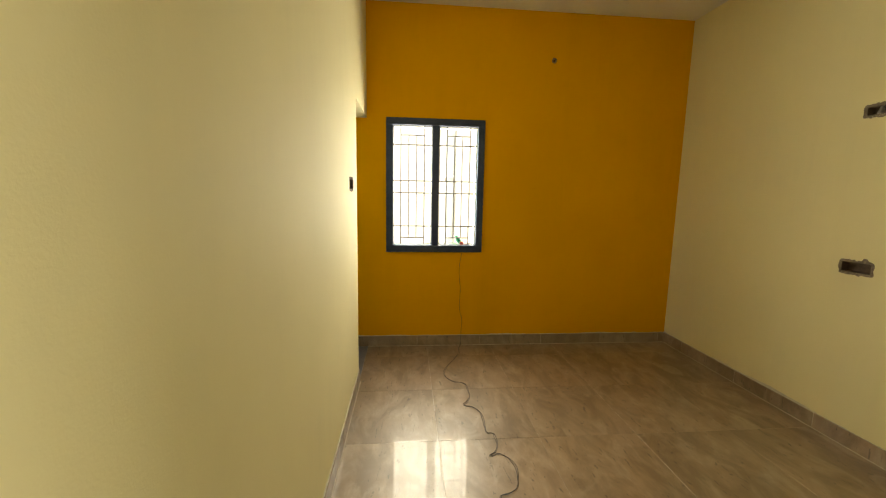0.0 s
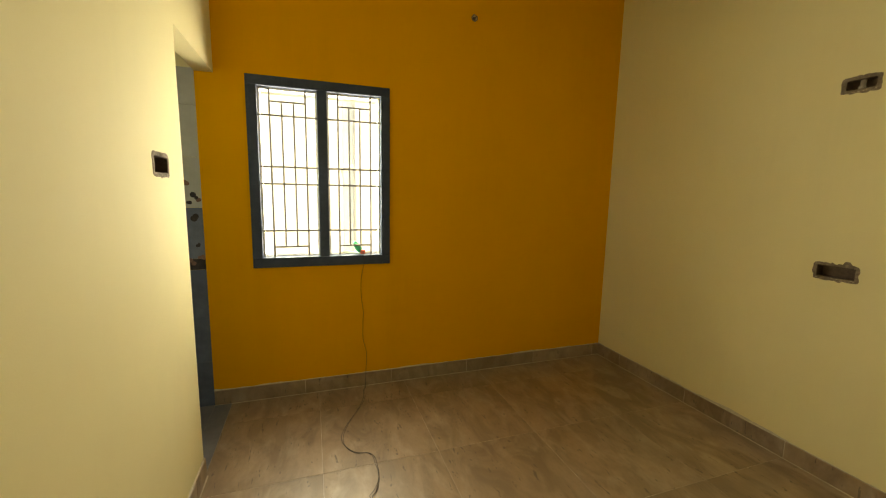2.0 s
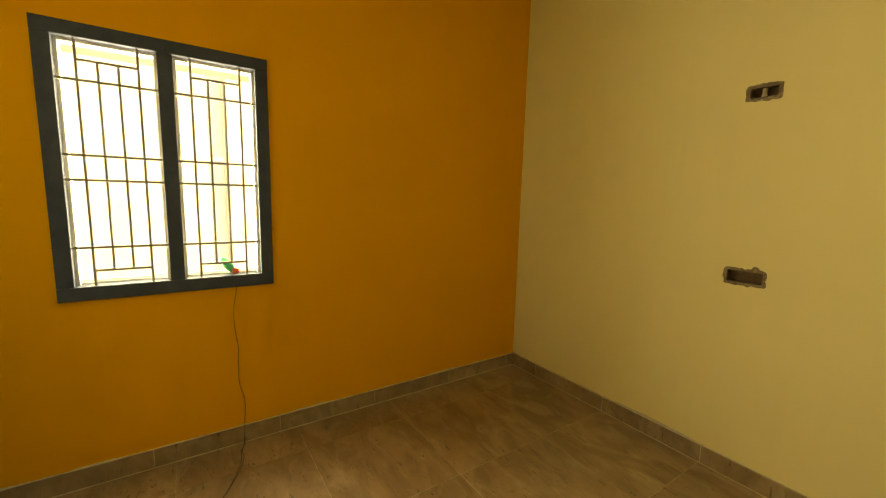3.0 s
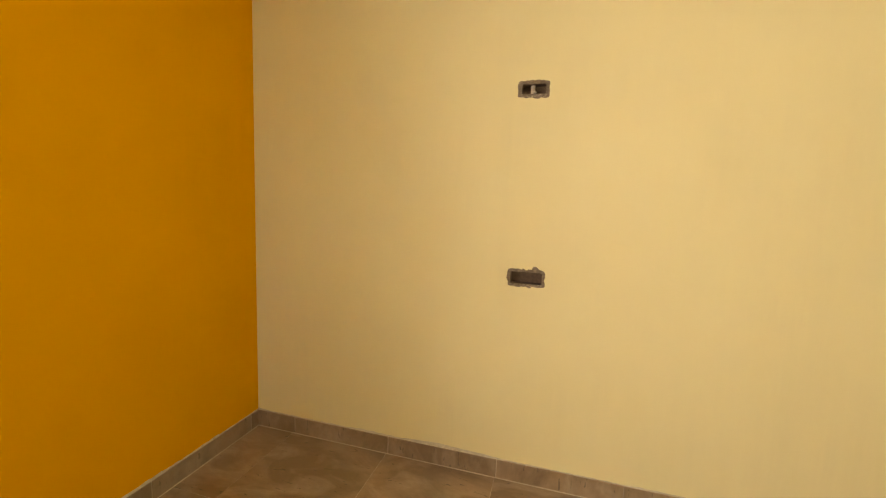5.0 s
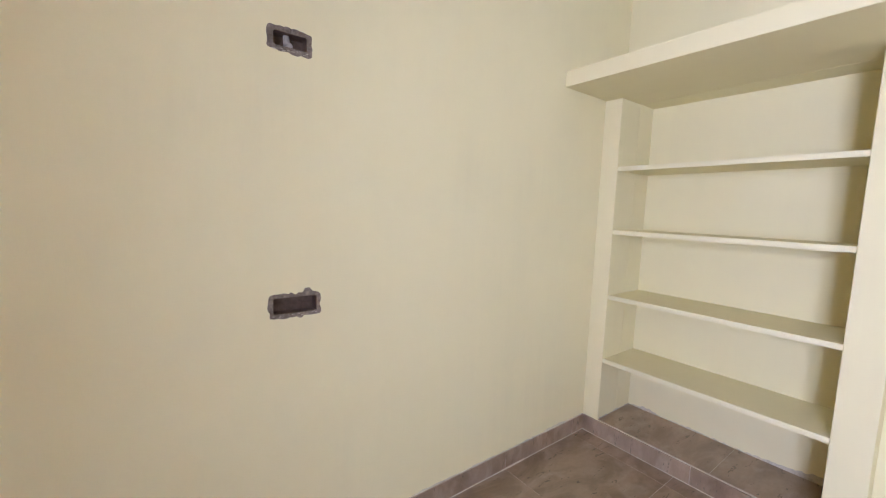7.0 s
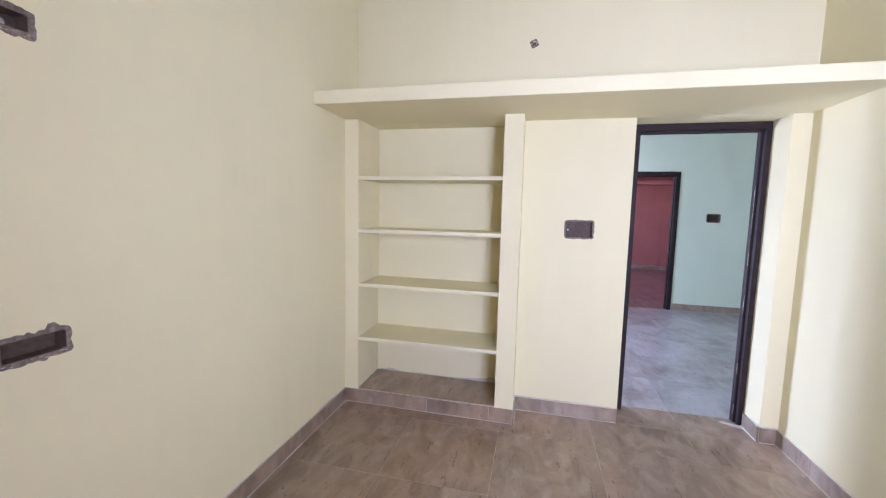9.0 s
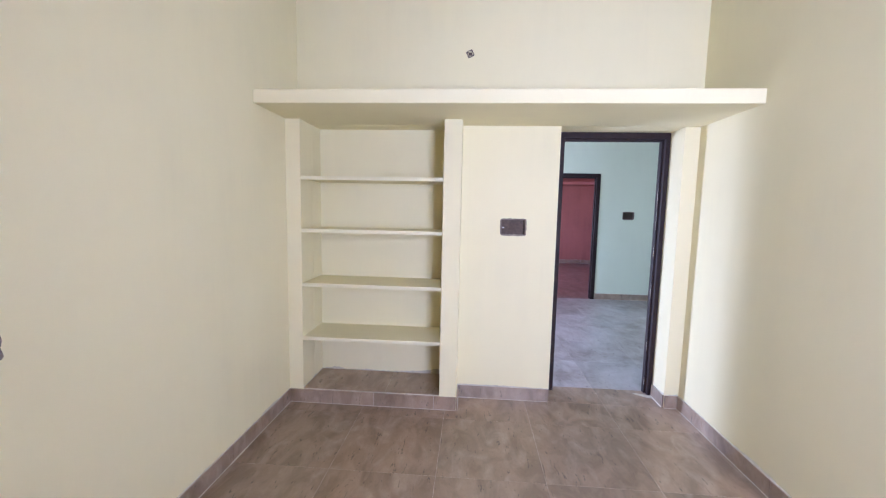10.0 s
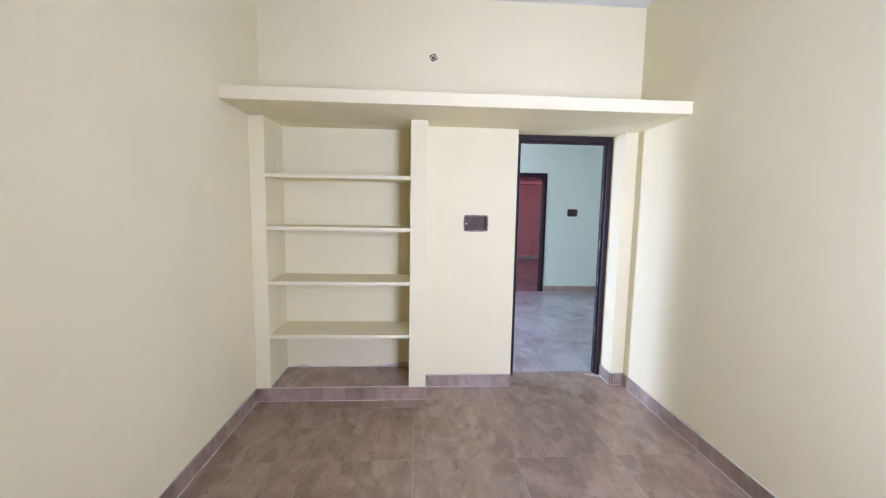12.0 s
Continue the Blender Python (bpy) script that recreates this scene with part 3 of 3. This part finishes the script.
run = [(0.848, 3.545), (0.838, 3.46), (0.815, 3.386), (0.773, 3.290), (0.691, 3.114), (0.668, 3.011), (0.686, 2.923), (0.725, 2.874), (0.788, 2.853), (0.811, 2.746), (0.812, 2.648), (0.788, 2.572), (0.762, 2.530), (0.810, 2.513), (0.840, 2.462), (0.850, 2.374), (0.847, 2.281), (0.860, 2.205), (0.885, 2.209), (0.895, 2.164), (0.888, 2.100), (0.857, 2.037), (0.824, 2.001), (0.867, 2.012), (0.911, 1.995), (0.941, 1.952), (0.948, 1.890), (0.931, 1.821), (0.906, 1.761), (0.863, 1.727), (0.811, 1.709), (0.90, 1.64), (1.05, 1.66), (1.20, 1.60)]


def strand(points):
    sp = cu.splines.new("BEZIER")
    sp.bezier_points.add(len(points) - 1)
    for p, q in zip(sp.bezier_points, points):
        p.co = q
        p.handle_left_type = p.handle_right_type = "AUTO"


strand(down + [(x, y, 0.004) for x, y in run])
# the second wire strays from the first by a centimetre or so, now to one side, now to the other
strand([(x + 0.004, y - 0.003, z) for x, y, z in down[11:]] + [(x + 0.011 * math.sin(i * 0.9 + 0.6), y + 0.009 * math.cos(i * 1.1), 0.005) for i, (x, y) in enumerate(run[:-1])])
cu.materials.append(CABLE)
tagged(new("cable", cu), "thin black twin cable trailing from window across floor", "cable")

plug = empty("cable_plug", (0.868, N + 0.045, PZ0))
inv = plug.matrix_world.inverted()
bm = bmesh.new()
bmesh.ops.create_uvsphere(bm, u_segments=20, v_segments=12, radius=1, matrix=pose(0.834, N + 0.040, PZ0 + 0.050, 0, -36, 0) @ Matrix.Diagonal((0.022, 0.020, 0.052, 1)))
for v in bm.verts:
    v.co += 0.006 * noise.noise_vector(v.co * 45)
ob = part("wrapping", bm, GREEN, plug, "crumpled green plastic wrapping")
ob.matrix_parent_inverse = inv
ob = part("plug_body", box(0.850, 0.886, N + 0.018, N + 0.052, PZ0, PZ0 + 0.034, 0.012, 3), CORAL, plug, "coral red plug")
ob.matrix_parent_inverse = inv
tagged(plug, "green wrapped coral red plug lying on window sill", "plug")

# ---- bathroom wall tiles ----
bt = bpy.data.objects["wall_bath_north"]
BY = N + 0.012
shared = {}


def bath_tile(x0, x1, z0, z1, mt):
    key = (round(x1 - x0, 4), round(z1 - z0, 4), mt.name)
    if key not in shared:
        bm = box(0.001, x1 - x0 - 0.001, -0.010, 0.0, 0.001, z1 - z0 - 0.001)
        me = bpy.data.meshes.new("wall_tile")
        bm.to_mesh(me); bm.free()
        me.materials.append(mt)
        shared[key] = me
    ob = new("wall_tile", shared[key])
    ob.location = (x0, BY, z0)
    ob.parent = bt


xs = [-WT - 0.25 * i for i in range(7)]
for a, b in zip(xs[1:], xs):
    for z0, z1, mt in ((0.0, 0.30, BTILE_LO), (0.30, 0.60, BTILE_LO), (0.60, 0.905, BTILE_LO), (0.905, 0.975, MOTIF_D), (0.975, 1.29, BTILE_MID), (1.29, 1.59, BTILE_HI), (1.59, 1.89, BTILE_HI), (1.89, 2.10, BTILE_HI)):
        bath_tile(a, b, z0, z1, mt)
rnd = random.Random(77)
for cx, cz, r, mt in ((-0.177, 1.442, 0.022, MOTIF), (-0.146, 1.358, 0.026, MOTIF_D), (-0.165, 1.325, 0.018, MOTIF_D), (-0.120, 1.330, 0.018, MOTIF), (-0.15, 1.235, 0.03, MOTIF_D), (-0.14, 1.06, 0.014, MOTIF_D),
                      (-0.12, 0.985, 0.018, MOTIF), (-0.17, 0.955, 0.02, MOTIF), (-0.43, 1.44, 0.022, MOTIF), (-0.40, 1.35, 0.026, MOTIF_D), (-0.42, 1.235, 0.03, MOTIF_D)):
    bm = bmesh.new()
    for k in range(3):
        bmesh.ops.create_circle(bm, cap_ends=True, segments=12, radius=r * rnd.uniform(0.45, 0.7), matrix=pose(cx + rnd.uniform(-r, r) * 0.7, BY - 0.0115 - 0.0004 * k, cz + rnd.uniform(-r, r) * 0.5, 90, 0, 0))
    ob = part("motif", bm, mt, bt)

# ---- floor tiles ----
TX, TY, TS, J = 1.767, 0.335, 0.608, 0.0022
fl = bpy.data.objects["floor"]
tile_mesh = {}


def floor_tile(x0, x1, y0, y1, z, parent, name="tile", thick=0.009, mt=None):
    mt = mt or TILE
    key = (round(x1 - x0, 4), round(y1 - y0, 4), thick, mt.name)
    if key not in tile_mesh:
        bm = bmesh.new()
        w, d, c = x1 - x0 - J, y1 - y0 - J, 0.0006
        ring = [[bm.verts.new((sx * (w / 2 - o), sy * (d / 2 - o), zz)) for sx, sy in ((-1, -1), (1, -1), (1, 1), (-1, 1))] for o, zz in ((0, -thick), (0, -c), (c, 0))]
        for lo, hi in zip(ring, ring[1:]):
            for i in range(4):
                bm.faces.new((lo[i], lo[(i + 1) % 4], hi[(i + 1) % 4], hi[i]))
        bm.faces.new(ring[2])
        me = bpy.data.meshes.new("tile")
        bm.to_mesh(me); bm.free()
        me.materials.append(mt)
        tile_mesh[key] = me
    ob = new(name, tile_mesh[key])
    ob.location = ((x0 + x1) / 2, (y0 + y1) / 2, z)
    ob.parent = parent
    return ob


def tile_field(x0, x1, y0, y1, mt=None):
    gx = [x0] + [TX + TS * k for k in range(-12, 8) if x0 + 0.02 < TX + TS * k < x1 - 0.02] + [x1]
    gy = [y0] + [TY + TS * k for k in range(-20, 8) if y0 + 0.02 < TY + TS * k < y1 - 0.02] + [y1]
    for a, b in zip(gx, gx[1:]):
        for c, d in zip(gy, gy[1:]):
            floor_tile(a, b, c, d, 0.0, fl, mt=mt)


tile_field(0.0, E, 0.0, N)
tile_field(DOOR_W, DOOR_E, -ST, 0.0)
tile_field(HALL_W, HALL_E, HALL_S, -ST, HALL_TILE)
tile_field(HD_W, HD_E, HALL_S - 0.2, HALL_S, RED_BOUNCE_TILE)
tile_field(RED_W + 0.4, RED_E, RED_S, HALL_S - 0.2, RED_BOUNCE_TILE)
# tiles on the niche's floor
pl = bpy.data.objects["plinth"]
for a, b in ((NI_W, 2.218), (2.218, NI_E)):
    floor_tile(a, b, NI_BACK, PIER_Y - 0.002, 0.108, pl, "niche_tile")


# ---- baseboards of tile strips ----
BH, BT = 0.10, 0.010
strip_mesh = {}


def strip(length):
    key = round(length, 4)
    if key not in strip_mesh:
        bm = bmesh.new()
        c = 0.0015
        L = length / 2 - 0.0017
        ring = [[bm.verts.new((sx * (L - o), sy * (BH / 2 - o), zz)) for sx, sy in ((-1, -1), (1, -1), (1, 1), (-1, 1))] for o, zz in ((0, 0), (0, BT - c), (c, BT))]
        for lo, hi in zip(ring, ring[1:]):
            for i in range(4):
                bm.faces.new((lo[i], lo[(i + 1) % 4], hi[(i + 1) % 4], hi[i]))
        bm.faces.new(ring[2])
        me = bpy.data.meshes.new("skirting_tile")
        bm.to_mesh(me); bm.free()
        me.materials.append(SKIRT)
        strip_mesh[key] = me
    return strip_mesh[key]


def smear(parent, u0, u1, v0, lift, seed, amp=0.022):
    """Uneven cement left along the joint of tile and plaster, in the parent's wall plane."""
    bm = bmesh.new()
    rows = []
    n = max(6, int((u1 - u0) / 0.012))
    for i in range(n + 1):
        u = u0 + (u1 - u0) * i / n
        k = 0.003 + amp * max(0.0, noise.noise(Vector((u * 3.0, seed, 0.3)))) + 0.2 * amp * noise.noise(Vector((u * 40.0, seed, 7.3)))
        rows.append((bm.verts.new((u, v0, lift)), bm.verts.new((u, v0 + max(0.001, k), 0.0006))))
    for p, q in zip(rows, rows[1:]):
        bm.faces.new((p[0], q[0], q[1], p[1]))
    return part("cement_edge", bm, CEMENT, parent, "grey cement smear")


def baseboard(name, kind, plane, u0, u1, piece=0.6, first=None, cement=True):
    base = tagged(empty(name), "brown tile skirting along the wall", "baseboard", kind="structure")
    base.matrix_world = facing(kind, plane)
    cuts, u = [u0], u0 + (first or piece)
    while u < u1 - 0.03:
        cuts.append(u)
        u += piece
    cuts.append(u1)
    for a, b in zip(cuts, cuts[1:]):
        ob = new("skirting_tile", strip(b - a))
        ob.parent = base
        ob.location = ((a + b) / 2, BH / 2 + 0.0005, 0.0004)
    for u in cuts[1:-1]:
        part("grout_joint", box(u - 0.0016, u + 0.0016, 0.001, BH - 0.001, 0.0004, BT - 0.0016), FLOOR_GROUT, base)
    # grout bead at the foot
    bm = bmesh.new()
    n = max(4, int((u1 - u0) / 0.04))
    rows = []
    for i in range(n + 1):
        u = u0 + (u1 - u0) * i / n
        k = 0.0034 + 0.0045 * max(0.0, noise.noise(Vector((u * 4.0, plane * 3, len(name)))))
        rows.append((bm.verts.new((u, 0.0008 + k, BT + 0.0003)), bm.verts.new((u, 0.0008, BT + k))))
    for p, q in zip(rows, rows[1:]):
        bm.faces.new((p[0], q[0], q[1], p[1]))
    part("grout_bead", bm, GROUT, base, "pale grout line")
    if cement:
        smear(base, u0, u1, BH, BT * 0.75, len(name) * 1.3 + plane)
    return base


baseboard("baseboard_east", "east", E, -N, -PIER_Y, 0.605, 0.27)
baseboard("baseboard_north", "north", N, -WT, E - BT, 0.605, 0.56)
baseboard("baseboard_west", "west", 0.0, 0.0, OP_S, 0.605, 0.33)
baseboard("baseboard_niche", "south", PIER_Y, -E + BT, -PIER_W, 0.45, 0.64, cement=False)
baseboard("baseboard_south", "south", 0.0, -PIER_W, -DOOR_E, 0.75)
baseboard("baseboard_corner", "south", 0.0, -DOOR_W, -BT)
baseboard("baseboard_pier", "east", PIER_W, -PIER_Y - BT, -BT)
baseboard("baseboard_reveal", "west", DOOR_W, -0.195, 0.0)
baseboard("baseboard_hall", "south", HALL_S, 0.53, 2.9)
baseboard("baseboard_red", "south", RED_S, -1.4, 3.3)
for kind, plane, u0, u1, seed in (("south", NI_BACK, -NI_E, -NI_W, 3.1), ("east", NI_E, -PIER_Y + 0.01, -NI_BACK, 8.4), ("west", NI_W, NI_BACK, PIER_Y - 0.01, 5.2)):
    edge = tagged(empty("niche_trim"), "uneven grey cement joint round the niche floor", "trim", kind="structure")
    edge.matrix_world = facing(kind, plane)
    smear(edge, u0, u1, 0.1085, 0.004, seed, 0.065)
